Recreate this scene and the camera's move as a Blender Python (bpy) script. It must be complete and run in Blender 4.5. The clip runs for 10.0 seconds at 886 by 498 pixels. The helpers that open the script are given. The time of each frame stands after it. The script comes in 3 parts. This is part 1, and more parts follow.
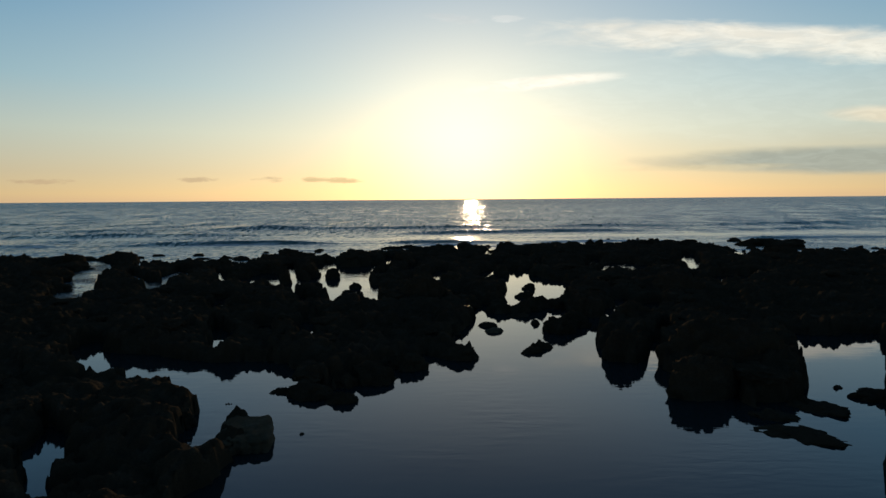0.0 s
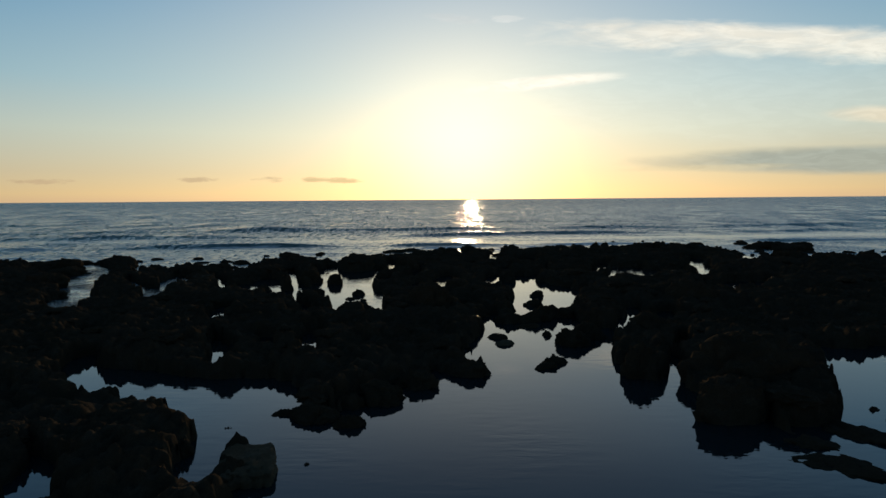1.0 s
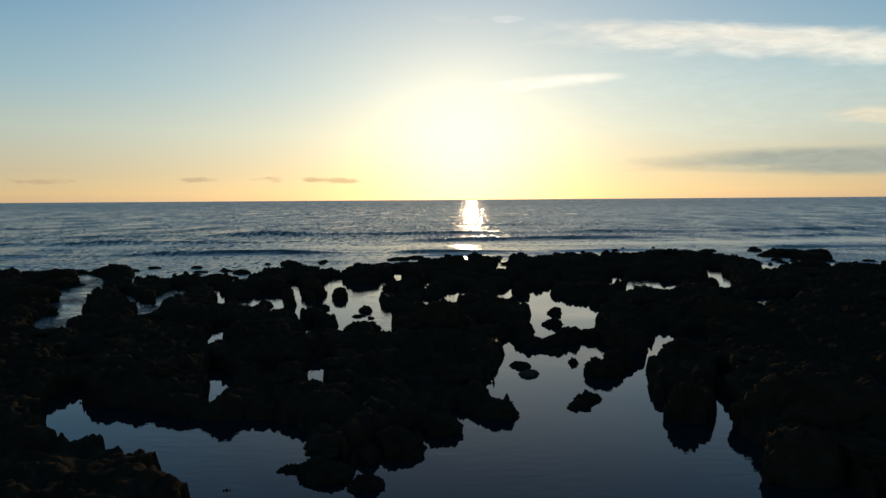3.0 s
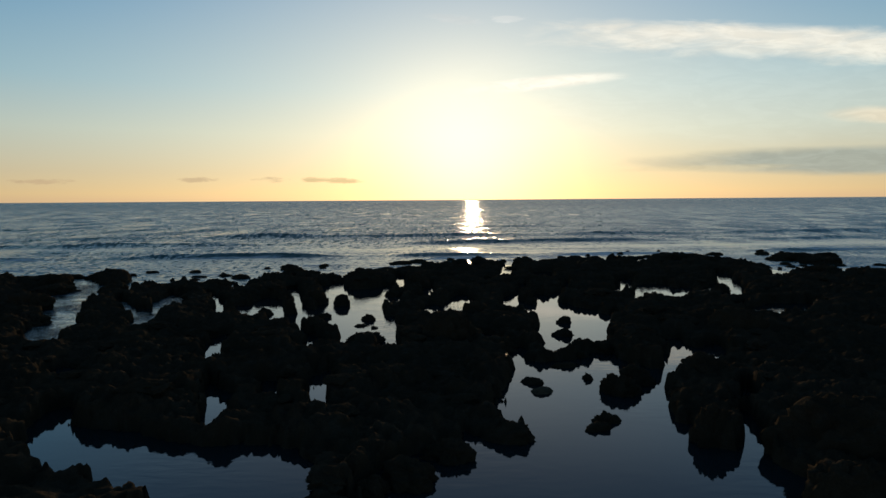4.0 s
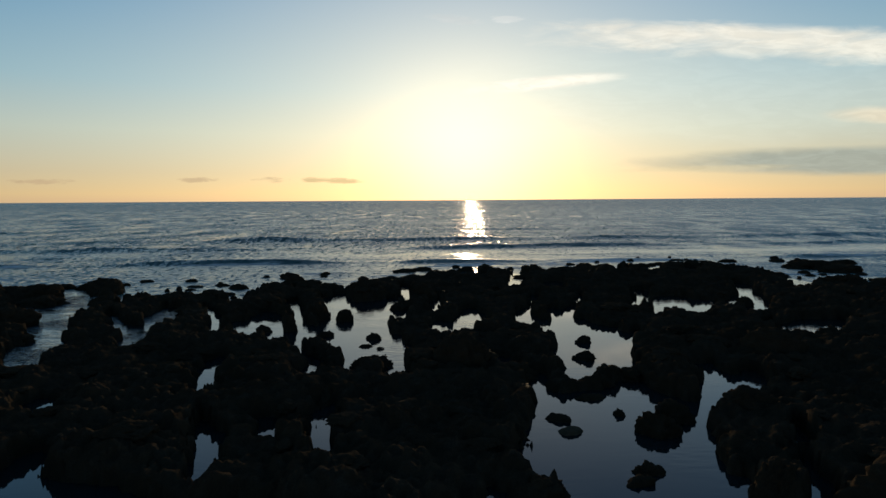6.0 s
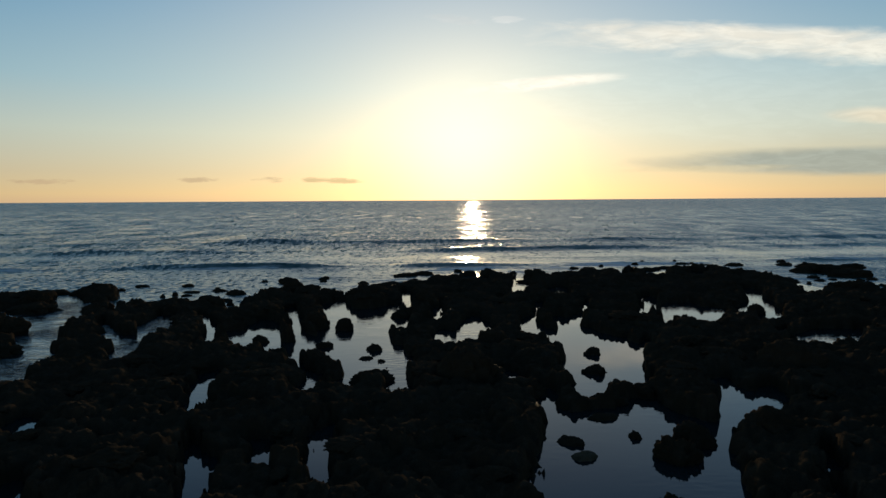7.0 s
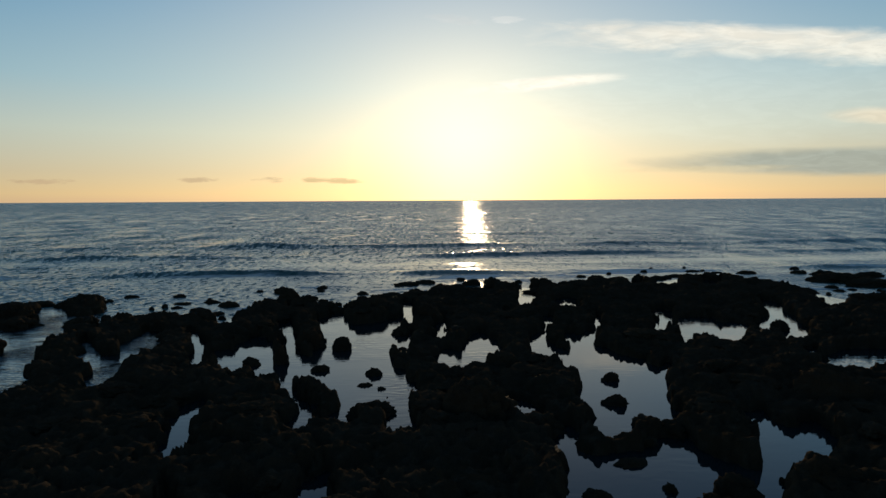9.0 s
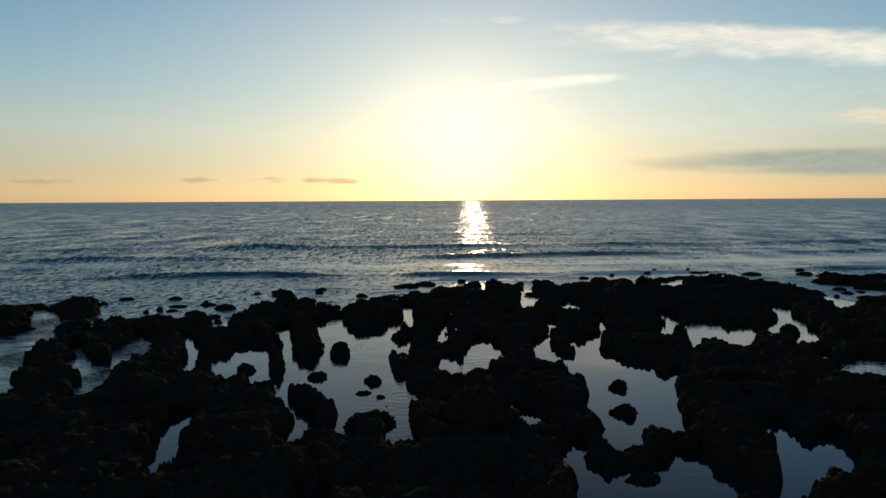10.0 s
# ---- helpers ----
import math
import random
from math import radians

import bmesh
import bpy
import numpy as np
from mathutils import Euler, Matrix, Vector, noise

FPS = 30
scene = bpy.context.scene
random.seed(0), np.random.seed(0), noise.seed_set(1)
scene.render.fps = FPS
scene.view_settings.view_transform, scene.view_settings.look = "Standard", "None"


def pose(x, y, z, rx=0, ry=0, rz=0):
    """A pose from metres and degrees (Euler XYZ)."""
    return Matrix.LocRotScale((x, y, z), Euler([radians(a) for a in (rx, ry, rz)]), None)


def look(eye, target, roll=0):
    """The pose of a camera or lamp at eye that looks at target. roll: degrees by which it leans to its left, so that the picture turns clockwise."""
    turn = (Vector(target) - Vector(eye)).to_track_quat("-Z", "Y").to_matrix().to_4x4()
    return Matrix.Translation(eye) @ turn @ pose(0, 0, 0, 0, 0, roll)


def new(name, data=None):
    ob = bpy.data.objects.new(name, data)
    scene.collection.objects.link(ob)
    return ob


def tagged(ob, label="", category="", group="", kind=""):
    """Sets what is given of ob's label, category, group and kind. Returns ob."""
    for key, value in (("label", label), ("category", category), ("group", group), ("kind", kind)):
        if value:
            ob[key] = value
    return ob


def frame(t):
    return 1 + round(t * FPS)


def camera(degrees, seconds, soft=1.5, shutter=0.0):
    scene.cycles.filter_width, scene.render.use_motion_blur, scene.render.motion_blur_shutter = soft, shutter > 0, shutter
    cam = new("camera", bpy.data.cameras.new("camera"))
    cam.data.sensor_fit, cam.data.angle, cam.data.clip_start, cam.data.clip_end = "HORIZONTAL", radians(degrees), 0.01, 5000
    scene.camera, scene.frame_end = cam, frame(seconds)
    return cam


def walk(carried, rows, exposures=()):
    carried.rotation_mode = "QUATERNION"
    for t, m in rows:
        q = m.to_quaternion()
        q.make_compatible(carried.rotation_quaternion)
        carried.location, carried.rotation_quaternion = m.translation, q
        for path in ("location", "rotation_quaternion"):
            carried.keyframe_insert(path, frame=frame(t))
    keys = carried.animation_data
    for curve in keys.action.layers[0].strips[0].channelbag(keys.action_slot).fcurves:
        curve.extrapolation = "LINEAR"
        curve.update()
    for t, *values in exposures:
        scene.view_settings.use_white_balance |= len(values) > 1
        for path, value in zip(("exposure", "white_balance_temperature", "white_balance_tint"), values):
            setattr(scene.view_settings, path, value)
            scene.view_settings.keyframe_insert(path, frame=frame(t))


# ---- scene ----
cam = camera(73.0, 10.0, soft=1.5)
PATH = [
    (0, (0.000, 0.000, 3.000), (0.000, 9.965, 2.169), -0.46),
    (1, (-0.184, 0.552, 3.152), (-0.184, 10.517, 2.322), -0.45),
    (2, (-0.368, 1.092, 3.322), (-0.368, 11.058, 2.494), -0.43),
    (2.7, (-0.500, 1.488, 3.443), (-0.500, 11.454, 2.616), -0.42),
    (3.8, (-0.686, 2.145, 3.621), (-0.686, 12.111, 2.795), -0.41),
    (5, (-0.873, 2.861, 3.809), (-0.873, 12.827, 2.985), -0.40),
    (5.7, (-0.976, 3.283, 3.914), (-0.976, 13.249, 3.091), -0.39),
    (6.8, (-1.085, 3.976, 4.085), (-1.085, 13.942, 3.263), -0.37),
    (8, (-1.178, 4.766, 4.295), (-1.178, 14.732, 3.474), -0.36),
    (9, (-1.233, 5.389, 4.427), (-1.233, 15.355, 3.608), -0.34),
    (9.5, (-1.252, 5.673, 4.457), (-1.252, 15.639, 3.638), -0.34),
    (10, (-1.267, 5.916, 4.450), (-1.267, 15.883, 3.632), -0.33),
]
walk(cam, [(t, look(eye, target, roll)) for t, eye, target, roll in PATH])

# ---- world and sun ----
SUN_EL, SUN_AZ = 2.9, 2.1          # degrees above the horizon, and to the right of +y
SUN_DIR = Vector((math.sin(radians(SUN_AZ)) * math.cos(radians(SUN_EL)), math.cos(radians(SUN_AZ)) * math.cos(radians(SUN_EL)), math.sin(radians(SUN_EL))))


class Nodes:
    """Short hand for building a node tree."""

    def __init__(self, tree):
        self.tree = tree
        tree.nodes.clear()

    def add(self, kind, **values):
        node = self.tree.nodes.new(kind)
        for key, value in values.items():
            setattr(node, key, value)
        return node

    def put(self, socket, value):
        if isinstance(value, bpy.types.NodeSocket):
            self.tree.links.new(value, socket)
        elif isinstance(value, (tuple, list)) and len(value) == 3 and socket.type == "RGBA":
            socket.default_value = (*value, 1.0)
        else:
            socket.default_value = value

    def math(self, op, a, b=0.0, c=0.0, clamp=False):
        node = self.add("ShaderNodeMath", operation=op, use_clamp=clamp)
        for socket, value in zip(node.inputs, (a, b, c)):
            self.put(socket, value)
        return node.outputs[0]

    def ramp(self, value, lo, hi, out_lo=0.0, out_hi=1.0, smooth=True):
        node = self.add("ShaderNodeMapRange", interpolation_type="SMOOTHSTEP" if smooth else "LINEAR")
        for socket, v in zip(node.inputs, (value, lo, hi, out_lo, out_hi)):
            self.put(socket, v)
        return node.outputs[0]

    def mix(self, factor, a, b, blend="MIX"):
        node = self.add("ShaderNodeMix", data_type="RGBA", blend_type=blend)
        self.put(node.inputs[0], factor)
        self.put(node.inputs[6], a)
        self.put(node.inputs[7], b)
        return node.outputs[2]

    def noise(self, vector, scale, detail=4.0, rough=0.55, distortion=0.0):
        node = self.add("ShaderNodeTexNoise")
        self.put(node.inputs["Vector"], vector)
        self.put(node.inputs["Scale"], scale)
        self.put(node.inputs["Detail"], detail)
        self.put(node.inputs["Roughness"], rough)
        self.put(node.inputs["Distortion"], distortion)
        return node.outputs["Fac"]

    def stretch(self, vector, scale, turn=0.0, shift=(0, 0, 0)):
        node = self.add("ShaderNodeMapping")
        self.put(node.inputs["Vector"], vector)
        node.inputs["Location"].default_value = shift
        node.inputs["Rotation"].default_value = (0, 0, radians(turn))
        node.inputs["Scale"].default_value = scale
        return node.outputs[0]


def build_world():
    world = bpy.data.worlds.new("sunset_sky")
    scene.world = world
    world.use_nodes = True
    n = Nodes(world.node_tree)
    coord = n.add("ShaderNodeTexCoord").outputs["Generated"]
    split = n.add("ShaderNodeSeparateXYZ")
    n.put(split.inputs[0], coord)
    x, y, z = split.outputs
    sky = n.add("ShaderNodeTexSky", sky_type="NISHITA", sun_disc=False, sun_elevation=radians(SUN_EL), sun_rotation=radians(SUN_AZ),
                air_density=1.0, dust_density=0.2, ozone_density=3.0)
    base = n.mix(1.0, sky.outputs[0], (SKY, SKY, SKY), "MULTIPLY")
    # sea haze: peach at the horizon, thinning to blue overhead, dimmer away from the sun
    rise = n.add("ShaderNodeValToRGB")
    n.put(rise.inputs[0], n.math("MULTIPLY", n.math("ARCSINE", z), 2.0 / math.pi))
    stops = rise.color_ramp.elements
    while len(stops) < len(HAZE):
        stops.new(0.5)
    for stop, (degrees, tone) in zip(stops, HAZE):
        stop.position, stop.color = degrees / 90, (*tone, 1)
    side = n.add("ShaderNodeVectorMath", operation="DOT_PRODUCT")
    n.put(side.inputs[0], coord)
    side.inputs[1].default_value = SUN_DIR
    facing = side.outputs["Value"]
    lit = n.ramp(facing, -0.2, 0.95, 0.5, 1.0)
    veil = n.mix(1.0, rise.outputs[0], n.mix(lit, (0, 0, 0), (1, 1, 1)), "MULTIPLY")
    colour = n.mix(1.0, base, veil, "ADD")
    # brightness of the haze round the low sun
    for width, tone in AUREOLE:
        off = n.math("DIVIDE", n.math("MULTIPLY", n.math("SUBTRACT", facing, 1.0), 2.0), radians(width) ** 2)
        glow = n.math("MULTIPLY", n.math("EXPONENT", off), n.ramp(z, 0.31, 0.52, 1.0, 0.3))
        colour = n.mix(glow, colour, n.mix(1.0, colour, tone, "ADD"))
    # clouds: long streaks in the plane of directions ahead
    ahead = n.math("MAXIMUM", y, 0.05)
    p, q = n.math("DIVIDE", x, ahead), n.math("DIVIDE", z, ahead)
    plane = n.add("ShaderNodeCombineXYZ")
    n.put(plane.inputs[0], p)
    n.put(plane.inputs[1], q)
    plane = plane.outputs[0]
    fine = n.noise(n.stretch(plane, (9, 40, 1), 2), 1.0, 6, 0.6, 0.6)
    coarse = n.noise(n.stretch(plane, (4, 16, 1), 4, (3, 1, 0)), 1.0, 3, 0.5)
    tiny = n.noise(n.stretch(plane, (38, 150, 1), 2), 1.0, 5, 0.6, 0.5)
    billow = n.noise(n.stretch(plane, (16, 70, 1), -3, (1, 5, 0)), 1.0, 5, 0.6, 0.8)

    def streak(colour, pc, qc, half, thick, slope, tone, strength, ragged=0.5, full=1.15):
        dp = n.math("SUBTRACT", p, pc)
        dq = n.math("SUBTRACT", n.math("SUBTRACT", q, qc), n.math("MULTIPLY", dp, slope))
        a, b = n.math("DIVIDE", dp, half), n.math("DIVIDE", dq, thick)
        r = n.math("ADD", n.math("MULTIPLY", a, a), n.math("MULTIPLY", b, b))
        body = n.math("SUBTRACT", 1.0, r)
        first, second = (fine, coarse) if half > 0.08 else (tiny, fine)
        wisps = n.math("ADD", n.math("MULTIPLY", n.math("SUBTRACT", first, 0.5), 3.2 * ragged), n.math("MULTIPLY", n.math("SUBTRACT", second, 0.5), 3.0 * ragged))
        near = n.ramp(r, 1.0, 2.6, 1.0, 0.0)
        cover = n.math("MULTIPLY", n.ramp(n.math("ADD", body, wisps), -0.25, full, 0.0, strength), near)
        front = n.ramp(y, 0.0, 0.2)
        thick_part = tuple(0.88 * v for v in tone)
        return n.mix(n.math("MULTIPLY", cover, front), colour, n.mix(n.ramp(billow, 0.40, 0.62), thick_part, tone))

    for args in CLOUDS:
        colour = streak(colour, *args)
    back = n.add("ShaderNodeBackground")
    n.put(back.inputs["Color"], colour)
    back.inputs["Strength"].default_value = 1.0
    n.put(n.add("ShaderNodeOutputWorld").inputs["Surface"], back.outputs[0])


SKY = 0.05
HAZE = ((0, (0.455, 0.335, 0.225)), (0.7, (0.51, 0.382, 0.225)), (2.5, (0.44, 0.365, 0.262)), (6, (0.385, 0.425, 0.37)), (10, (0.235, 0.37, 0.42)), (18, (0.075, 0.235, 0.385)),
        (25, (0.045, 0.138, 0.26)), (45, (0.03, 0.085, 0.15)), (90, (0.014, 0.035, 0.07)))
AUREOLE = ((25.5, (0.50, 0.36, 0.17)), (9.0, (0.46, 0.345, 0.20)), (5.0, (0.2, 0.2, 0.06)))
CLOUDS = (
    (0.52, 0.251, 0.42, 0.031, -0.045, (1.04, 0.97, 0.82), 0.84, 0.70, 1.35),
    (0.165, 0.189, 0.14, 0.012, 0.085, (1.22, 1.12, 0.94), 0.95, 0.15),
    (0.60, 0.170, 0.66, 0.095, 0.0, (0.90, 0.97, 0.86), 0.22, 0.25),
    (0.84, 0.060, 0.51, 0.026, 0.0, (0.41, 0.45, 0.39), 0.88, 0.16, 0.65),
    (0.45, 0.049, 0.16, 0.006, 0.02, (0.80, 0.68, 0.42), 0.5, 0.5),
    (0.74, 0.134, 0.12, 0.016, -0.02, (1.0, 0.84, 0.60), 0.75, 0.3),
    (-0.66, 0.034, 0.06, 0.0045, 0.0, (0.54, 0.38, 0.24), 0.5, 1.3),
    (-0.41, 0.035, 0.035, 0.0045, 0.0, (0.54, 0.38, 0.24), 0.5, 1.3),
    (-0.28, 0.034, 0.03, 0.0045, 0.0, (0.54, 0.38, 0.24), 0.5, 1.3),
    (-0.18, 0.033, 0.055, 0.0045, -0.03, (0.54, 0.40, 0.20), 0.55, 1.2),
    (0.10, 0.291, 0.030, 0.006, 0.0, (0.92, 0.92, 0.88), 0.4, 1.4),
    (0.02, 0.292, 0.05, 0.008, -0.1, (0.75, 0.76, 0.74), 0.35, 0.7),
)
build_world()

sun = new("sun", bpy.data.lights.new("sun", "SUN"))
sun.data.energy, sun.data.angle, sun.data.color = 2.1, radians(0.6), (1.0, 0.72, 0.42)
sun.matrix_world = look((0, 0, 0), -SUN_DIR)
scene.view_settings.exposure = 0.0

# ---- materials ----


def material(name):
    mat = bpy.data.materials.new(name)
    mat.use_nodes = True
    n = Nodes(mat.node_tree)
    shader = n.add("ShaderNodeBsdfPrincipled")
    n.put(n.add("ShaderNodeOutputMaterial").inputs["Surface"], shader.outputs[0])
    return mat, n, shader


def rock_material(name, light):
    """Dark porous rock; light: how much its colour is raised, more where sky sheen is painted in."""
    mat, n, s = material(name)
    where = n.add("ShaderNodeNewGeometry").outputs["Position"]
    big, mid, grain = n.noise(where, 0.6, 3), n.noise(where, 4.0, 5, 0.6), n.noise(where, 38.0, 4, 0.65)
    colour = n.mix(n.ramp(big, 0.35, 0.65), (0.026, 0.020, 0.013), (0.037, 0.028, 0.019))
    colour = n.mix(n.ramp(mid, 0.45, 0.75), colour, (0.042, 0.035, 0.026))
    colour = n.mix(n.ramp(grain, 0.3, 0.7, 0.0, 0.5), colour, (0.016, 0.013, 0.010))
    n.put(s.inputs["Base Color"], n.mix(1.0, colour, (light, light, light), "MULTIPLY"))
    wet = n.ramp(n.noise(where, 0.9, 2), 0.60, 0.72)
    n.put(s.inputs["Roughness"], n.math("MULTIPLY", n.ramp(mid, 0.3, 0.7, 0.62, 0.9), n.ramp(wet, 0, 1, 1.0, 0.55)))
    n.put(s.inputs["Specular IOR Level"], n.ramp(wet, 0, 1, 0.0, 0.001))
    bump = n.add("ShaderNodeBump")
    bump.inputs["Strength"].default_value, bump.inputs["Distance"].default_value = 0.5, 0.03
    n.put(bump.inputs["Height"], n.math("ADD", grain, n.math("MULTIPLY", mid, 2.0)))
    n.put(s.inputs["Normal"], bump.outputs[0])
    return mat


def pool_material(name, ripple):
    """Still sea water lying in the hollows; ripple: height of its wind ripples."""
    mat, n, s = material(name)
    where = n.add("ShaderNodeNewGeometry").outputs["Position"]
    s.inputs["Base Color"].default_value = (0.009, 0.018, 0.023, 1)
    s.inputs["Roughness"].default_value = 0.03
    s.inputs["IOR"].default_value = 1.5
    patch = n.ramp(n.noise(where, 0.35, 2), 0.4, 0.65, 0.15, 1.0)
    waves = n.noise(n.stretch(where, (2.2, 7.0, 1), 6), 1.0, 3, 0.5, 0.3)
    if ripple > 0.01:   # the wind reaches the open inlet more than the sheltered channels
        split = n.add("ShaderNodeSeparateXYZ")
        n.put(split.inputs[0], where)
        patch = n.math("MULTIPLY", patch, n.ramp(split.outputs[0], -10.0, -7.0, 1.0, 0.10))
    bump = n.add("ShaderNodeBump")
    bump.inputs["Strength"].default_value, bump.inputs["Distance"].default_value = 1.0, ripple
    n.put(bump.inputs["Height"], n.math("MULTIPLY", waves, patch))
    n.put(s.inputs["Normal"], bump.outputs[0])
    return mat


def sea_material():
    mat, n, s = material("open_sea")
    where = n.add("ShaderNodeNewGeometry").outputs["Position"]
    split = n.add("ShaderNodeSeparateXYZ")
    n.put(split.inputs[0], where)
    y = split.outputs[1]
    s.inputs["IOR"].default_value = 1.333
    lace = n.noise(n.stretch(where, (0.9, 2.2, 1), 0), 1.0, 5, 0.65, 0.6)
    wash = n.add("ShaderNodeAttribute", attribute_name="foam").outputs["Fac"]
    white = n.ramp(n.math("ADD", wash, n.math("MULTIPLY", n.math("SUBTRACT", lace, 0.5), 1.4)), 0.55, 1.2)
    slick = n.ramp(n.add("ShaderNodeAttribute", attribute_name="slick").outputs["Fac"], 0.0, 1.0, 1.0, 0.2, False)
    n.put(s.inputs["Base Color"], n.mix(white, (0.034, 0.094, 0.100), (0.74, 0.74, 0.78)))
    n.put(s.inputs["Roughness"], n.math("MAXIMUM", n.ramp(white, 0.0, 1.0, 0.20, 0.7), n.ramp(y, 45.0, 400.0, 0.20, 0.26)))
    # wind waves: short steep faces turned to the land, on a gently leaning surface; small ones are lost with distance
    total = n.math("MULTIPLY", n.ramp(y, 40.0, 260.0, SEA_LEAN[0], SEA_LEAN[1]), slick)
    sway = 0.0
    for k, (across, along, turn, near, start, end, weight) in enumerate(SEA_WAVES):
        wave = n.noise(n.stretch(where, (across, along, 1), turn, (3.7 * k, 1.3 * k, 0)), 1.0, 3, 0.55, 0.4)
        seen = n.math("MULTIPLY", n.math("MULTIPLY", n.ramp(y, start, end, 1.0, 0.0), n.ramp(y, 0.5 * near, near)), slick)
        face = n.math("MULTIPLY", n.ramp(wave, 0.58, 0.625), seen)
        total = n.math("ADD", total, n.math("MULTIPLY", face, weight))
        flat = n.math("MULTIPLY", n.ramp(wave, 0.335, 0.405, 1.0, 0.0), seen)
        total = n.math("MULTIPLY", total, n.math("SUBTRACT", 1.0, n.math("MULTIPLY", flat, 0.97)))
        sway = n.math("ADD", sway, n.math("MULTIPLY", n.math("MULTIPLY", n.math("SUBTRACT", wave, 0.5), seen), 1.1))
    lean = n.add("ShaderNodeCombineXYZ")
    n.put(lean.inputs[0], sway)
    n.put(lean.inputs[1], n.math("MULTIPLY", total, -1.0))
    normal = n.add("ShaderNodeVectorMath", operation="ADD")
    n.put(normal.inputs[0], lean.outputs[0])
    n.put(normal.inputs[1], n.add("ShaderNodeNewGeometry").outputs["Normal"])
    unit = n.add("ShaderNodeVectorMath", operation="NORMALIZE")
    n.put(unit.inputs[0], normal.outputs[0])
    n.put(s.inputs["Normal"], unit.outputs[0])
    return mat


SEA_LEAN = (0.100, 0.125)
SEA_WAVES = (
    (0.14, 0.03, 2, 600.0, 3000.0, 5000.0, 0.17),
    (0.60, 0.15, -3, 180.0, 900.0, 2000.0, 0.20),
    (0.22, 0.075, 3, 40.0, 250.0, 600.0, 0.03),
    (1.80, 0.55, -4, 60.0, 250.0, 500.0, 0.27),
    (3.20, 1.50, 5, 20.0, 100.0, 220.0, 0.30),
    (3.40, 3.40, -3, 20.0, 60.0, 120.0, 0.18),
    (5.40, 8.00, 4, 20.0, 45.0, 80.0, 0.06),
)
ROCK = rock_material("dark_reef_rock", 1.25)
# the same rock, its colour raised to imitate sky sheen on flat tops
SHEEN_ROCK = rock_material("sheen_reef_rock", 2.8)
STILL = pool_material("still_pool_water", 0.0026)
STIRRED = pool_material("stirred_pool_water", 0.010)
RIPPLED = pool_material("rippled_channel_water", 0.14)
SEA = sea_material()

# ---- noise over the plan ----


def chance(ix, iy, seed):
    h = (ix.astype(np.int64) * 374761393 + iy.astype(np.int64) * 668265263 + seed * 974634177) & 0xFFFFFFFF
    h = ((h ^ (h >> 13)) * 1274126177) & 0xFFFFFFFF
    h = ((h ^ (h >> 16)) * 2246822519) & 0xFFFFFFFF
    return ((h ^ (h >> 15)) & 0xFFFFFF) / float(0x1000000)


def smooth_noise(x, y, seed=0):
    ix, iy = np.floor(x), np.floor(y)
    fx, fy = x - ix, y - iy
    fx, fy = fx * fx * (3 - 2 * fx), fy * fy * (3 - 2 * fy)
    a, b = chance(ix, iy, seed), chance(ix + 1, iy, seed)
    c, d = chance(ix, iy + 1, seed), chance(ix + 1, iy + 1, seed)
    return (a + (b - a) * fx) * (1 - fy) + (c + (d - c) * fx) * fy - 0.5


def rough_noise(x, y, octaves=4, seed=0, keep=0.55):
    total, size = 0.0, 1.0
    for k in range(octaves):
        total = total + size * smooth_noise(x * 2**k + 7.3 * k, y * 2**k - 3.1 * k, seed + k)
        size *= keep
    return total


def heads(x, y, seed):
    """Rounded heads of rock packed side by side with clefts between, 0 to 1 high, one to a unit of the plan."""
    ix, iy, best, size = np.floor(x), np.floor(y), np.full(np.shape(x), 9.0), np.full(np.shape(x), 1.0)
    for dx in (-1, 0, 1):
        for dy in (-1, 0, 1):
            cx, cy = ix + dx, iy + dy
            far = (x - cx - chance(cx, cy, seed)) ** 2 + (y - cy - chance(cx, cy, seed + 50)) ** 2
            size = np.where(far < best, 0.45 + 0.55 * chance(cx, cy, seed + 90), size)
            best = np.minimum(best, far)
    return size * np.sqrt(np.clip(1 - 1.25 * best, 0, 1))


def step(lo, hi, v):
    t = np.clip((v - lo) / (hi - lo), 0, 1)
    return t * t * (3 - 2 * t)


# ---- the reef: a low rock shelf with hollows that hold the tide ----
HOLLOWS = []


def hollow(x, y, half_length, half_width, turn):
    HOLLOWS.append((x, y, half_length, half_width, radians(turn)))


hollow(-4.84, 7.06, 0.77, 0.17, 126)
hollow(-4.26, 6.10, 0.20, 0.05, 104)
hollow(-3.14, 7.30, 0.36, 0.12, 126)
hollow(-0.90, 6.76, 2.04, 1.20, 54)
hollow(-0.17, 6.54, 2.04, 1.20, 144)
hollow(1.68, 7.05, 3.06, 1.80, 162)
hollow(1.73, 7.10, 2.04, 1.20, 90)
hollow(2.78, 6.01, 1.36, 0.80, 144)
hollow(4.58, 6.54, 1.03, 0.29, 60)
hollow(5.01, 6.96, 0.34, 0.12, 162)
hollow(-3.76, 9.63, 3.40, 0.76, 147)
hollow(-3.32, 9.49, 1.43, 0.75, 110)
hollow(-3.31, 8.85, 0.98, 0.38, 105)
hollow(-3.22, 7.60, 0.56, 0.20, 90)
hollow(-2.80, 10.09, 0.56, 0.20, 108)
hollow(-0.40, 8.94, 2.25, 0.50, 90)
hollow(0.87, 8.22, 3.45, 2.90, 47)
hollow(1.81, 9.63, 2.25, 0.50, 54)
hollow(3.57, 8.89, 0.90, 0.20, 18)
hollow(3.67, 7.99, 0.56, 0.20, 18)
hollow(3.81, 8.26, 1.06, 0.33, 66)
hollow(5.44, 7.56, 1.83, 0.29, 54)
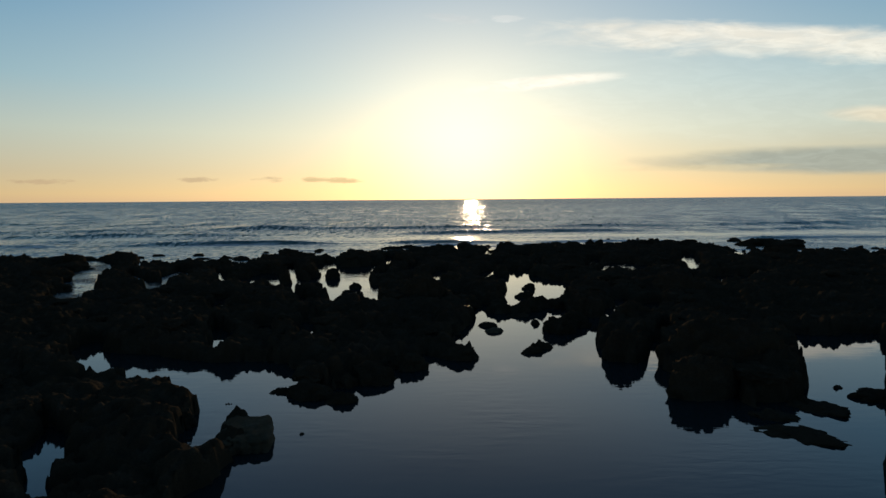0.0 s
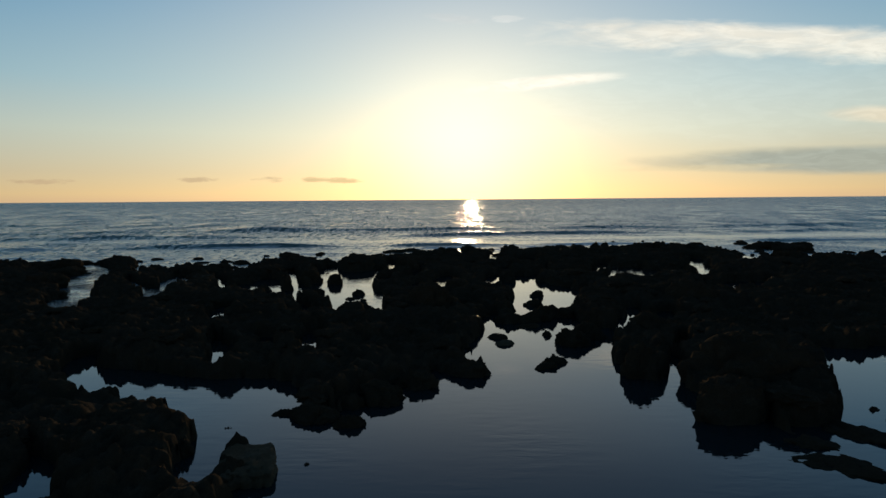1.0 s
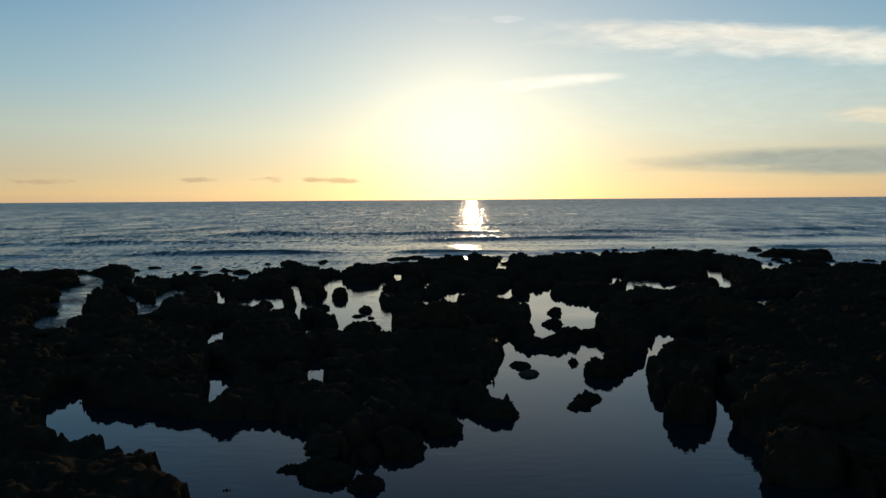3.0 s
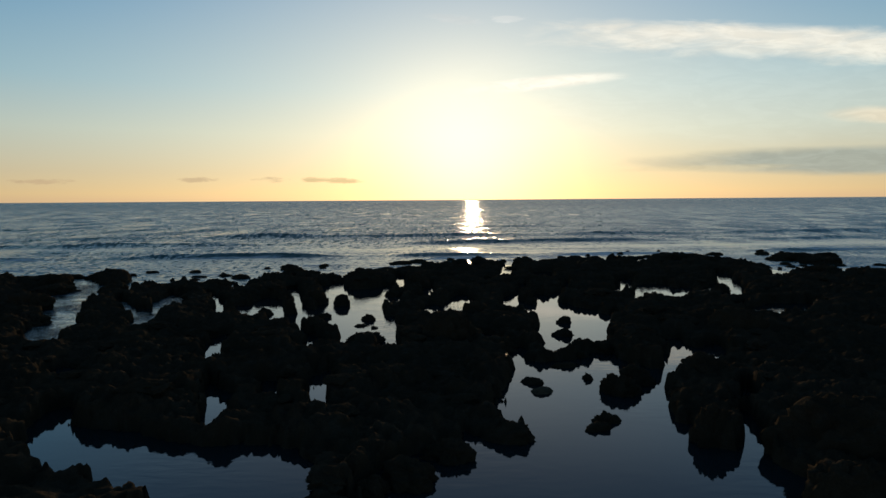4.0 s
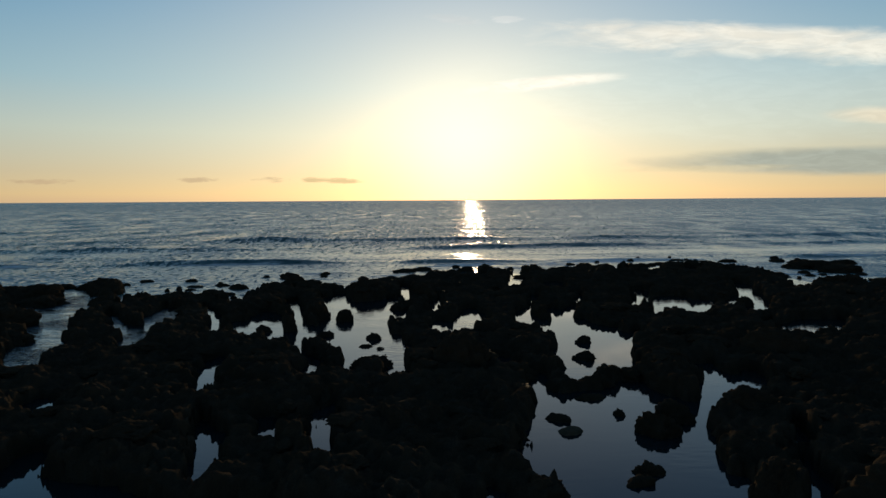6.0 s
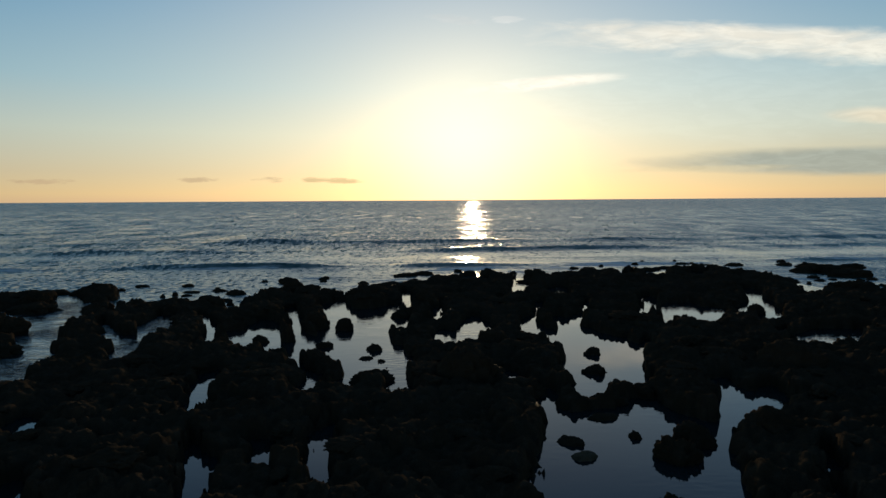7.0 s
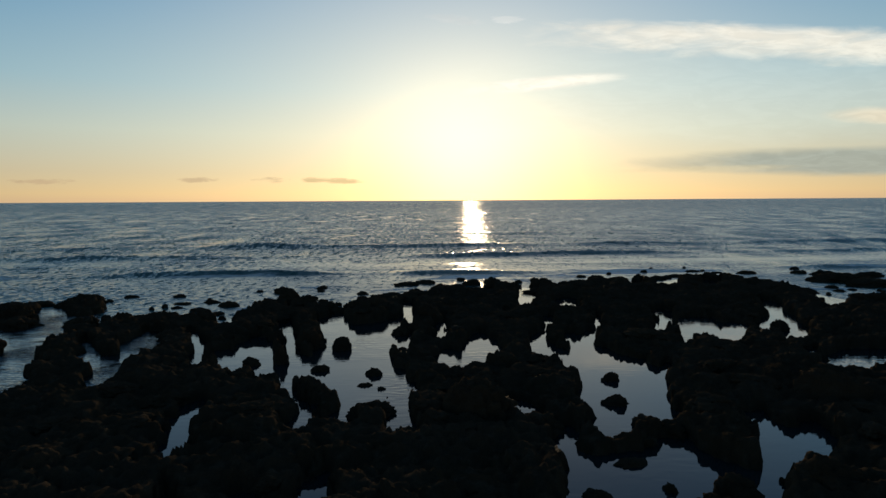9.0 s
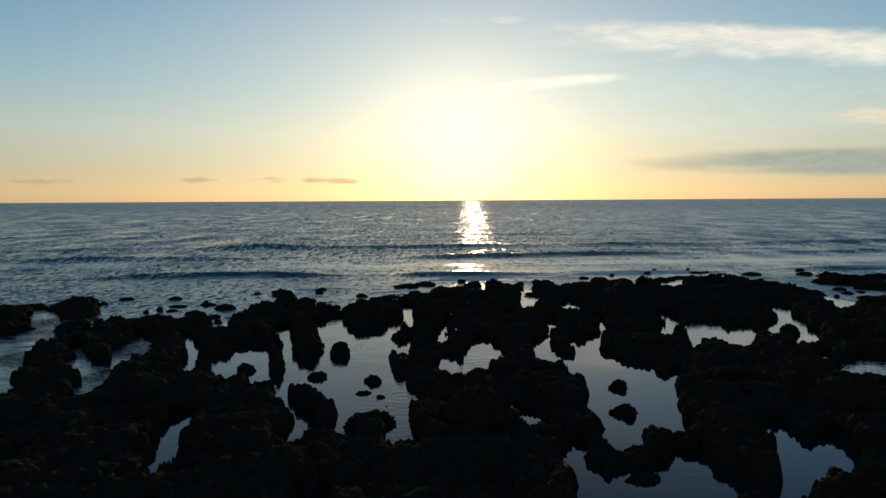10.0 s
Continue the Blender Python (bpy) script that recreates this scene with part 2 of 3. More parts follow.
hollow(6.06, 8.38, 0.34, 0.20, 36)
hollow(6.24, 9.44, 1.44, 0.32, 54)
hollow(-6.59, 11.07, 1.06, 0.20, 124)
hollow(-6.53, 11.16, 0.54, 0.12, 162)
hollow(-6.44, 11.52, 0.22, 0.12, 25)
hollow(-5.83, 10.67, 0.54, 0.32, 72)
hollow(-4.87, 12.87, 1.22, 0.18, 113)
hollow(-4.75, 12.45, 0.67, 0.13, 126)
hollow(-4.42, 11.86, 0.33, 0.19, 93)
hollow(-3.03, 13.16, 0.57, 0.11, 99)
hollow(-2.92, 12.46, 0.30, 0.07, 95)
hollow(1.68, 11.59, 1.44, 0.64, 159)
hollow(1.96, 13.29, 2.32, 1.39, 67)
hollow(2.89, 12.51, 0.90, 0.32, 72)
hollow(3.83, 10.52, 0.73, 0.08, 72)
hollow(3.99, 10.88, 0.17, 0.05, 75)
hollow(4.76, 12.92, 0.60, 0.11, 73)
hollow(7.10, 11.17, 0.54, 0.12, 108)
hollow(7.46, 10.83, 2.47, 0.54, 53)
hollow(7.60, 11.84, 0.92, 0.53, 87)
hollow(7.76, 12.67, 0.27, 0.06, 125)
hollow(7.79, 12.29, 0.54, 0.32, 36)
hollow(8.14, 11.90, 1.40, 0.50, 36)
hollow(-6.24, 16.20, 0.11, 0.07, 115)
hollow(-5.96, 15.65, 0.58, 0.13, 107)
hollow(-3.33, 14.41, 0.07, 0.06, 166)
hollow(-3.22, 13.77, 0.17, 0.11, 88)
hollow(-3.14, 13.95, 0.61, 0.15, 93)
hollow(-3.01, 14.09, 0.23, 0.07, 86)
hollow(0.89, 16.29, 0.16, 0.05, 128)
hollow(1.30, 13.63, 2.39, 0.37, 99)
hollow(1.76, 14.29, 1.31, 0.91, 122)
hollow(2.88, 15.39, 0.98, 0.27, 72)
hollow(2.90, 15.77, 0.34, 0.12, 18)
hollow(3.68, 14.24, 0.35, 0.13, 76)
hollow(4.43, 15.01, 0.53, 0.11, 37)
hollow(4.74, 16.04, 0.27, 0.06, 72)
hollow(4.82, 15.61, 0.96, 0.30, 53)
hollow(5.09, 16.37, 0.28, 0.05, 167)
hollow(-12.26, 19.70, 2.00, 0.62, 120)
hollow(-11.78, 17.96, 0.37, 0.12, 120)
hollow(-11.24, 17.54, 0.56, 0.25, 135)
hollow(-9.62, 19.34, 0.14, 0.14, 0)
hollow(-6.62, 17.18, 0.22, 0.14, 105)
hollow(-6.38, 16.64, 0.43, 0.14, 105)
hollow(-4.88, 19.34, 0.58, 0.18, 105)
hollow(-4.64, 18.62, 0.37, 0.12, 120)
hollow(-4.28, 17.84, 0.38, 0.12, 105)
hollow(-4.16, 17.30, 0.31, 0.10, 105)
hollow(-3.98, 16.70, 0.21, 0.10, 105)
hollow(-3.32, 17.66, 0.22, 0.14, 90)
hollow(-2.84, 18.86, 1.27, 0.85, 90)
hollow(-2.36, 17.48, 0.43, 0.29, 0)
hollow(-2.12, 17.90, 0.54, 0.17, 90)
hollow(-2.06, 17.12, 0.37, 0.12, 105)
hollow(0.46, 17.36, 0.74, 0.23, 105)
hollow(1.06, 16.46, 0.36, 0.16, 105)
hollow(2.02, 17.96, 0.83, 0.26, 90)
hollow(2.02, 18.92, 0.31, 0.10, 75)
hollow(2.20, 16.88, 0.92, 0.42, 75)
hollow(2.98, 16.94, 0.43, 0.29, 15)
hollow(3.40, 17.30, 0.37, 0.12, 75)
hollow(4.06, 19.58, 0.46, 0.14, 75)
hollow(5.14, 17.24, 0.25, 0.12, 45)
hollow(5.80, 16.52, 0.31, 0.10, 60)
hollow(-13.64, 22.04, 1.90, 0.59, 135)
hollow(-13.52, 22.94, 0.65, 0.20, 120)
hollow(-12.26, 23.78, 0.37, 0.12, 120)
hollow(-11.96, 23.18, 0.43, 0.14, 120)
hollow(-11.42, 22.34, 0.54, 0.17, 120)
hollow(-10.70, 21.68, 0.64, 0.42, 120)
hollow(-10.52, 23.48, 1.36, 0.42, 105)
hollow(-10.52, 20.96, 0.31, 0.10, 120)
hollow(-9.92, 20.48, 1.09, 0.34, 105)
hollow(-9.92, 21.98, 0.61, 0.19, 90)
hollow(-9.86, 22.76, 0.43, 0.14, 105)
hollow(-8.72, 23.24, 0.66, 0.20, 120)
hollow(-8.24, 22.16, 0.52, 0.16, 105)
hollow(-8.00, 21.56, 0.43, 0.14, 105)
hollow(-7.70, 22.58, 0.36, 0.16, 120)
hollow(-7.46, 21.98, 0.65, 0.20, 120)
hollow(-7.28, 23.36, 0.46, 0.14, 105)
hollow(-7.04, 23.90, 0.84, 0.38, 120)
hollow(-7.04, 20.90, 0.43, 0.14, 120)
hollow(-6.68, 20.54, 0.25, 0.12, 120)
hollow(-6.62, 21.98, 1.51, 0.68, 105)
hollow(-6.44, 23.30, 0.31, 0.10, 105)
hollow(-6.02, 23.90, 0.43, 0.14, 105)
hollow(-5.84, 20.48, 0.38, 0.25, 135)
hollow(-5.84, 23.42, 0.37, 0.12, 120)
hollow(-5.78, 20.90, 0.37, 0.12, 105)
hollow(-5.66, 22.82, 0.43, 0.14, 105)
hollow(-5.24, 21.26, 1.04, 0.32, 105)
hollow(-5.00, 20.06, 0.53, 0.24, 90)
hollow(-3.92, 22.64, 3.54, 1.10, 90)
hollow(-2.78, 21.56, 0.31, 0.10, 105)
hollow(-2.72, 20.48, 1.04, 0.32, 105)
hollow(-2.36, 22.88, 0.61, 0.19, 105)
hollow(-1.40, 23.96, 0.26, 0.12, 90)
hollow(-1.16, 22.16, 0.68, 0.21, 90)
hollow(-1.16, 21.26, 0.58, 0.18, 105)
hollow(-0.56, 20.30, 0.61, 0.19, 90)
hollow(-0.26, 22.34, 1.90, 0.59, 75)
hollow(1.42, 22.22, 0.38, 0.12, 90)
hollow(1.48, 21.74, 0.37, 0.17, 90)
hollow(1.84, 22.58, 1.08, 0.34, 90)
hollow(2.98, 20.24, 3.09, 0.96, 90)
hollow(3.04, 23.78, 0.84, 0.38, 60)
hollow(3.94, 21.50, 0.22, 0.14, 60)
hollow(4.06, 20.84, 0.54, 0.17, 90)
hollow(4.18, 20.18, 0.53, 0.24, 60)
hollow(4.60, 20.84, 0.31, 0.10, 60)
hollow(6.16, 23.54, 0.43, 0.14, 75)
hollow(7.24, 22.64, 0.26, 0.12, 75)
hollow(7.48, 23.42, 0.74, 0.23, 75)
hollow(7.90, 23.72, 0.37, 0.12, 60)
hollow(8.86, 21.56, 0.37, 0.12, 75)
hollow(8.86, 20.60, 0.31, 0.10, 60)
hollow(9.16, 22.22, 0.59, 0.18, 60)
hollow(9.22, 20.72, 0.32, 0.14, 135)
hollow(9.52, 23.18, 0.68, 0.21, 75)
hollow(10.24, 21.44, 1.15, 0.76, 45)
hollow(10.90, 22.46, 0.38, 0.12, 0)
hollow(11.38, 22.22, 0.64, 0.29, 30)
hollow(11.38, 21.80, 0.31, 0.10, 45)
hollow(-17.42, 26.18, 0.27, 0.18, 135)
hollow(-16.82, 25.82, 0.63, 0.42, 120)
hollow(-16.52, 27.26, 0.31, 0.10, 120)
hollow(-16.46, 25.04, 0.77, 0.24, 135)
hollow(-14.96, 25.40, 2.94, 1.34, 105)
hollow(-14.00, 27.14, 0.73, 0.23, 105)
hollow(-13.82, 27.80, 0.31, 0.10, 120)
hollow(-13.70, 26.30, 0.54, 0.17, 105)
hollow(-13.40, 25.64, 0.58, 0.26, 120)
hollow(-13.40, 25.04, 0.31, 0.10, 75)
hollow(-13.28, 27.26, 0.65, 0.20, 120)
hollow(-12.74, 27.74, 0.43, 0.14, 120)
hollow(-11.12, 24.14, 0.38, 0.12, 90)
hollow(-11.00, 24.98, 0.58, 0.26, 105)
hollow(-9.74, 27.98, 0.77, 0.24, 120)
hollow(-9.50, 25.04, 0.52, 0.16, 120)
hollow(-9.20, 26.84, 0.52, 0.16, 105)
hollow(-9.14, 24.26, 0.59, 0.18, 120)
hollow(-8.90, 26.06, 0.46, 0.14, 105)
hollow(-6.86, 26.66, 0.40, 0.18, 90)
hollow(-6.62, 25.76, 0.73, 0.23, 105)
hollow(-6.32, 24.74, 0.66, 0.20, 105)
hollow(-5.06, 26.18, 1.92, 0.60, 105)
hollow(-5.00, 24.44, 0.37, 0.12, 120)
hollow(-4.10, 26.36, 0.77, 0.24, 15)
hollow(-3.38, 26.30, 0.72, 0.48, 90)
hollow(-3.08, 27.14, 0.31, 0.10, 90)
hollow(-3.02, 25.46, 0.52, 0.16, 90)
hollow(-2.90, 24.80, 0.65, 0.20, 30)
hollow(-2.84, 24.14, 0.31, 0.10, 105)
hollow(-2.66, 25.28, 0.17, 0.12, 135)
hollow(-2.54, 27.86, 0.77, 0.24, 90)
hollow(-2.54, 26.42, 0.43, 0.14, 105)
hollow(-2.54, 26.96, 0.46, 0.14, 105)
hollow(-2.48, 24.26, 0.85, 0.26, 90)
hollow(-1.34, 24.62, 0.58, 0.18, 90)
hollow(-1.34, 25.76, 0.58, 0.18, 90)
hollow(-1.34, 26.72, 0.43, 0.14, 75)
hollow(-1.28, 27.44, 0.38, 0.12, 90)
hollow(-0.08, 24.38, 0.51, 0.23, 75)
hollow(1.84, 24.08, 0.77, 0.24, 75)
hollow(2.26, 25.64, 0.31, 0.10, 75)
hollow(2.44, 26.42, 0.38, 0.12, 75)
hollow(2.50, 26.84, 0.31, 0.10, 75)
hollow(2.68, 27.56, 0.21, 0.10, 75)
hollow(2.86, 24.44, 0.37, 0.17, 90)
hollow(3.58, 24.62, 0.37, 0.12, 75)
hollow(4.00, 25.28, 0.31, 0.10, 75)
hollow(4.12, 25.82, 0.38, 0.12, 75)
hollow(4.36, 26.78, 0.46, 0.14, 75)
hollow(4.60, 27.80, 0.31, 0.10, 75)
hollow(5.98, 25.04, 0.31, 0.10, 60)
hollow(6.34, 25.76, 0.52, 0.16, 60)
hollow(6.52, 24.26, 0.59, 0.18, 75)
hollow(6.64, 26.48, 0.61, 0.19, 75)
hollow(6.82, 27.14, 0.46, 0.14, 75)
hollow(7.18, 27.86, 0.77, 0.24, 75)
hollow(7.48, 26.78, 0.46, 0.14, 60)
hollow(7.72, 25.28, 1.51, 1.01, 75)
hollow(8.02, 27.08, 0.54, 0.36, 15)
hollow(8.44, 26.72, 0.31, 0.10, 75)
hollow(8.86, 25.46, 0.46, 0.14, 60)
hollow(8.98, 25.94, 0.40, 0.26, 75)
hollow(9.46, 25.10, 0.74, 0.23, 60)
hollow(9.76, 25.94, 0.37, 0.12, 60)
hollow(10.30, 24.80, 1.28, 0.40, 60)
hollow(10.72, 26.42, 1.35, 0.62, 60)
hollow(11.20, 25.82, 0.46, 0.14, 60)
hollow(-18.68, 31.70, 0.37, 0.12, 120)
hollow(-17.96, 30.68, 1.02, 0.32, 120)
hollow(-16.88, 28.76, 1.74, 0.54, 120)
hollow(-15.02, 30.44, 0.66, 0.20, 105)
hollow(-14.90, 29.72, 0.38, 0.12, 120)
hollow(-14.60, 28.22, 1.52, 0.48, 90)
hollow(-13.88, 29.00, 1.74, 0.54, 120)
hollow(-10.10, 28.82, 0.74, 0.23, 120)
hollow(-7.76, 31.16, 0.46, 0.14, 90)
hollow(-7.46, 30.14, 0.93, 0.29, 105)
hollow(-7.10, 29.06, 0.36, 0.16, 90)
hollow(-5.60, 29.24, 0.54, 0.17, 105)
hollow(-5.36, 28.22, 0.73, 0.23, 105)
hollow(-2.72, 30.50, 0.53, 0.24, 90)
hollow(-2.66, 28.70, 0.54, 0.17, 90)
hollow(-2.60, 29.54, 0.77, 0.24, 90)
hollow(2.14, 29.78, 0.52, 0.16, 75)
hollow(2.38, 31.22, 1.31, 0.41, 75)
hollow(3.82, 29.06, 0.31, 0.20, 105)
hollow(3.94, 30.62, 1.50, 0.47, 75)
hollow(4.00, 29.36, 0.38, 0.12, 75)
hollow(7.48, 28.82, 0.46, 0.14, 90)
hollow(11.62, 28.10, 1.31, 0.41, 75)
hollow(12.40, 30.20, 1.12, 0.35, 75)
hollow(14.62, 29.48, 0.66, 0.20, 60)
hollow(15.70, 31.22, 1.85, 0.58, 60)
hollow(17.50, 31.34, 0.32, 0.14, 75)
hollow(0.10, 35.54, 0.56, 0.17, 90)
hollow(0.64, 34.70, 1.08, 0.34, 105)
hollow(1.00, 35.12, 0.54, 0.17, 90)
hollow(2.20, 32.12, 0.21, 0.10, 75)
hollow(2.68, 35.12, 0.96, 0.30, 90)
hollow(2.80, 33.62, 1.50, 0.47, 75)
hollow(3.28, 35.12, 0.46, 0.14, 75)
hollow(8.20, 34.46, 0.20, 0.20, 0)
hollow(8.62, 35.78, 1.23, 0.38, 75)
hollow(10.00, 35.24, 1.17, 0.53, 60)
hollow(11.86, 34.46, 0.40, 0.18, 60)
hollow(12.46, 35.66, 1.15, 0.36, 60)
hollow(15.88, 34.70, 0.54, 0.17, 90)
hollow(16.06, 34.16, 0.47, 0.31, 135)
hollow(17.02, 32.54, 0.93, 0.29, 60)
hollow(17.68, 35.06, 2.32, 1.54, 135)
hollow(17.86, 32.54, 1.14, 0.52, 75)
hollow(18.64, 32.84, 0.52, 0.16, 60)
hollow(19.36, 35.84, 0.93, 0.29, 105)
hollow(19.72, 34.82, 0.65, 0.20, 105)
hollow(0.22, 39.32, 0.54, 0.17, 90)
hollow(0.52, 39.62, 0.45, 0.20, 0)
hollow(0.64, 37.28, 2.19, 0.68, 90)
hollow(1.12, 39.38, 0.56, 0.25, 105)
hollow(1.30, 38.54, 0.38, 0.12, 90)
hollow(3.10, 37.10, 1.92, 0.60, 90)
hollow(3.64, 38.78, 0.38, 0.25, 120)
hollow(3.70, 38.30, 0.46, 0.14, 90)
hollow(9.28, 37.82, 1.31, 0.41, 75)
hollow(9.76, 39.20, 0.37, 0.25, 165)
hollow(9.88, 38.84, 0.54, 0.17, 75)
hollow(9.94, 36.14, 0.46, 0.14, 75)
hollow(10.90, 37.58, 2.00, 0.62, 75)
hollow(11.26, 39.74, 0.40, 0.18, 60)
hollow(11.74, 38.24, 0.46, 0.14, 60)
hollow(11.92, 39.56, 0.51, 0.51, 0)
hollow(11.92, 38.84, 0.59, 0.18, 60)
hollow(13.18, 37.16, 1.36, 0.42, 60)
hollow(13.90, 38.78, 1.39, 0.43, 60)
hollow(16.00, 36.86, 0.54, 0.17, 90)
hollow(16.00, 37.82, 0.32, 0.14, 75)
hollow(17.02, 38.24, 1.89, 0.86, 75)
hollow(18.22, 36.80, 0.66, 0.20, 15)
hollow(18.94, 36.68, 0.50, 0.50, 0)
hollow(17.38, 40.22, 0.43, 0.14, 105)
hollow(-2.00, 16.80, 0.60, 0.32, 100)
hollow(-4.10, 17.00, 0.65, 0.28, 95)
hollow(-3.30, 16.95, 0.35, 0.20, 90)
hollow(1.75, 16.70, 0.30, 0.20, 95)
hollow(9.00, 20.55, 0.90, 0.45, 40)
hollow(5.00, 7.85, 1.15, 0.55, 32)
hollow(5.45, 15.90, 0.55, 0.35, 60)
hollow(5.00, 16.75, 0.45, 0.16, 110)
hollow(3.58, 10.29, 0.40, 0.07, 56)
hollow(3.85, 10.83, 0.38, 0.07, 70)
hollow(3.99, 11.40, 0.38, 0.07, 80)
hollow(4.15, 11.95, 0.36, 0.07, 67)
hollow(-5.79, 10.53, 0.38, 0.26, 3)
hollow(-5.32, 10.42, 0.48, 0.26, 154)
hollow(-4.76, 10.12, 0.53, 0.26, 149)
hollow(-6.56, 10.91, 0.63, 0.24, 142)
hollow(-6.00, 10.60, 0.37, 0.24, 172)
hollow(-5.43, 10.53, 0.55, 0.24, 173)
hollow(-7.33, 12.02, 0.44, 0.10, 95)
hollow(-7.28, 12.28, 0.21, 0.10, 130)
hollow(-7.04, 11.46, 0.30, 0.14, 85)
hollow(-8.84, 14.71, 0.49, 0.22, 124)
hollow(-8.41, 14.28, 0.44, 0.22, 148)
hollow(-4.00, 13.45, 0.66, 0.18, 110)
hollow(-6.60, 17.90, 0.32, 0.12, 100)

SHORE_X = (-60, -18.9, -16, -13.5, -11, -9.4, -8.8, -8, -6.5, -5.6, -4.7, -2.9, -1.1, 1.5, 4.2, 7, 9.6, 14.8, 15.5, 16.3, 25, 60)
SHORE_Y = (30, 30.3, 30.6, 27.0, 27.6, 27.0, 30.6, 32.5, 30.6, 28.6, 31, 32.6, 35, 36, 34.5, 37.3, 37.3, 39.0, 34.5, 30.4, 29.6, 31)


def shore(x):
    return np.interp(x, SHORE_X, SHORE_Y) + 0.7 * rough_noise(x / 1.6, x * 0 + 4.5, 4, 31, 0.65)


def to_water(x, y):
    """Metres from the water's edge, more than 0 on rock; and the hollow that lies nearest."""
    wx = x + 0.30 * rough_noise(x / 0.62, y / 0.62, 5, 11, 0.63)
    wy = y + 0.30 * rough_noise(x / 0.62, y / 0.62, 5, 21, 0.63)
    # small notches in the rock at the waterline
    wx = wx + 0.07 * rough_noise(x / 0.17, y / 0.17, 3, 51, 0.7)
    wy = wy + 0.07 * rough_noise(x / 0.17, y / 0.17, 3, 57, 0.7)
    best, which, blend = np.full(np.shape(x), 9.0), np.full(np.shape(x), -1), np.full(np.shape(x), 1e-30)
    for k, (cx, cy, a, b, turn) in enumerate(HOLLOWS):
        near = np.nonzero((abs(wx - cx) < a + 1.5) & (abs(wy - cy) < a + 1.5))
        u, v = wx[near] - cx, wy[near] - cy
        c, s = math.cos(turn), math.sin(turn)
        r = np.sqrt(((u * c + v * s) / a) ** 2 + ((v * c - u * s) / b) ** 2)
        d = (r - 1) * b * (1 + 0.5 * (a / b - 1) * np.abs(u * c + v * s) / (np.abs(u * c + v * s) + np.abs(v * c - u * s) + 1e-6))
        blend[near] += np.exp(-np.clip(d, -0.8, 1.5) / 0.07)
        better = d < best[near]
        best[near] = np.where(better, d, best[near])
        which[near] = np.where(better, k, which[near])
    return np.minimum(best, np.where(best < 0.6, -0.07 * np.log(blend), best)), which


LOW = [(-5.45, 9.70, 0.6, 0.5), (-4.95, 9.35, 0.5, 0.45), (-2.62, 7.62, 0.35, 0.75), (-2.80, 6.85, 0.30, 0.5)]   # where the bank lies lower than the rest


def reef_height(x, y, edge):
    wx, wy = x + 0.25 * rough_noise(x / 0.7, y / 0.7, 3, 6), y + 0.25 * rough_noise(x / 0.7, y / 0.7, 3, 7)
    top = 0.0 + 0.12 * rough_noise(x / 4.5, y / 4.5, 3, 3) + 0.29 * heads(wx / 1.05, wy / 1.05, 5) + 0.14 * heads(wx / 0.38, wy / 0.38, 8)
    top = top + 0.11 * rough_noise(x / 0.17, y / 0.17, 3, 14, 0.7) + 0.10 * rough_noise(x / 0.5, y / 0.5, 3, 17, 0.7)
    for cx, cy, wide, drop in LOW:
        top = top * (1 - drop * np.exp(-((x - cx) ** 2 + (y - cy) ** 2) / wide ** 2))
    top = np.clip(top, 0.05, 0.06 + 1.5 * np.clip(edge, 0, 9))
    sea = shore(x) - y
    floor = -0.35 - 0.06 * np.clip(-sea, 0, 60)
    rise = np.minimum(step(-0.02, 0.20, edge), step(-0.3, 0.5, sea + 0.5 * rough_noise(x / 0.7, y / 0.7, 3, 41)))
    return floor + rise * (top - floor)


def sheet(name, verts, quads, mat, smooth=True):
    mesh = bpy.data.meshes.new(name)
    mesh.vertices.add(len(verts))
    mesh.vertices.foreach_set("co", verts.astype(np.float32).ravel())
    mesh.loops.add(quads.size)
    mesh.loops.foreach_set("vertex_index", quads.astype(np.int32).ravel())
    mesh.polygons.add(len(quads))
    mesh.polygons.foreach_set("loop_start", np.arange(0, quads.size, 4, dtype=np.int32))
    mesh.polygons.foreach_set("loop_total", np.full(len(quads), 4, dtype=np.int32))
    mesh.polygons.foreach_set("use_smooth", np.full(len(quads), smooth))
    mesh.materials.append(mat)
    mesh.update(calc_edges=True)
    return new(name, mesh)


def grid_quads(rows, columns):
    i = np.arange(rows * columns).reshape(rows, columns)
    return np.stack([i[:-1, :-1], i[:-1, 1:], i[1:, 1:], i[1:, :-1]], -1).reshape(-1, 4)


def stations(start, end, first, growth):
    values, s = [start], first
    while values[-1] < end:
        values.append(values[-1] + s)
        s = first * (1 + growth * (values[-1] - start))
    return np.array(values)


REEF_Y = np.r_[-400.0, -220.0, -120.0, -70.0, -45.0, np.linspace(-30, -5, 50), np.linspace(-4.8, 3.9, 70), stations(4.0, 44.0, 0.040, 0.045), np.linspace(45, 60, 12)]
side = np.linspace(-1, 1, 900)
tail = 1 + 0.06 * 1.16 ** np.arange(22)
REEF_U = np.r_[-tail[::-1], side, tail]


def crowd(flags, half):
    """The share of set cells in the square round each cell."""
    total = np.pad(flags.astype(float), half + 1, mode="edge").cumsum(0).cumsum(1)
    n = 2 * half + 1
    return (total[n:-1, n:-1] - total[:-n - 1, n:-1] - total[n:-1, :-n - 1] + total[:-n - 1, :-n - 1]) / n**2


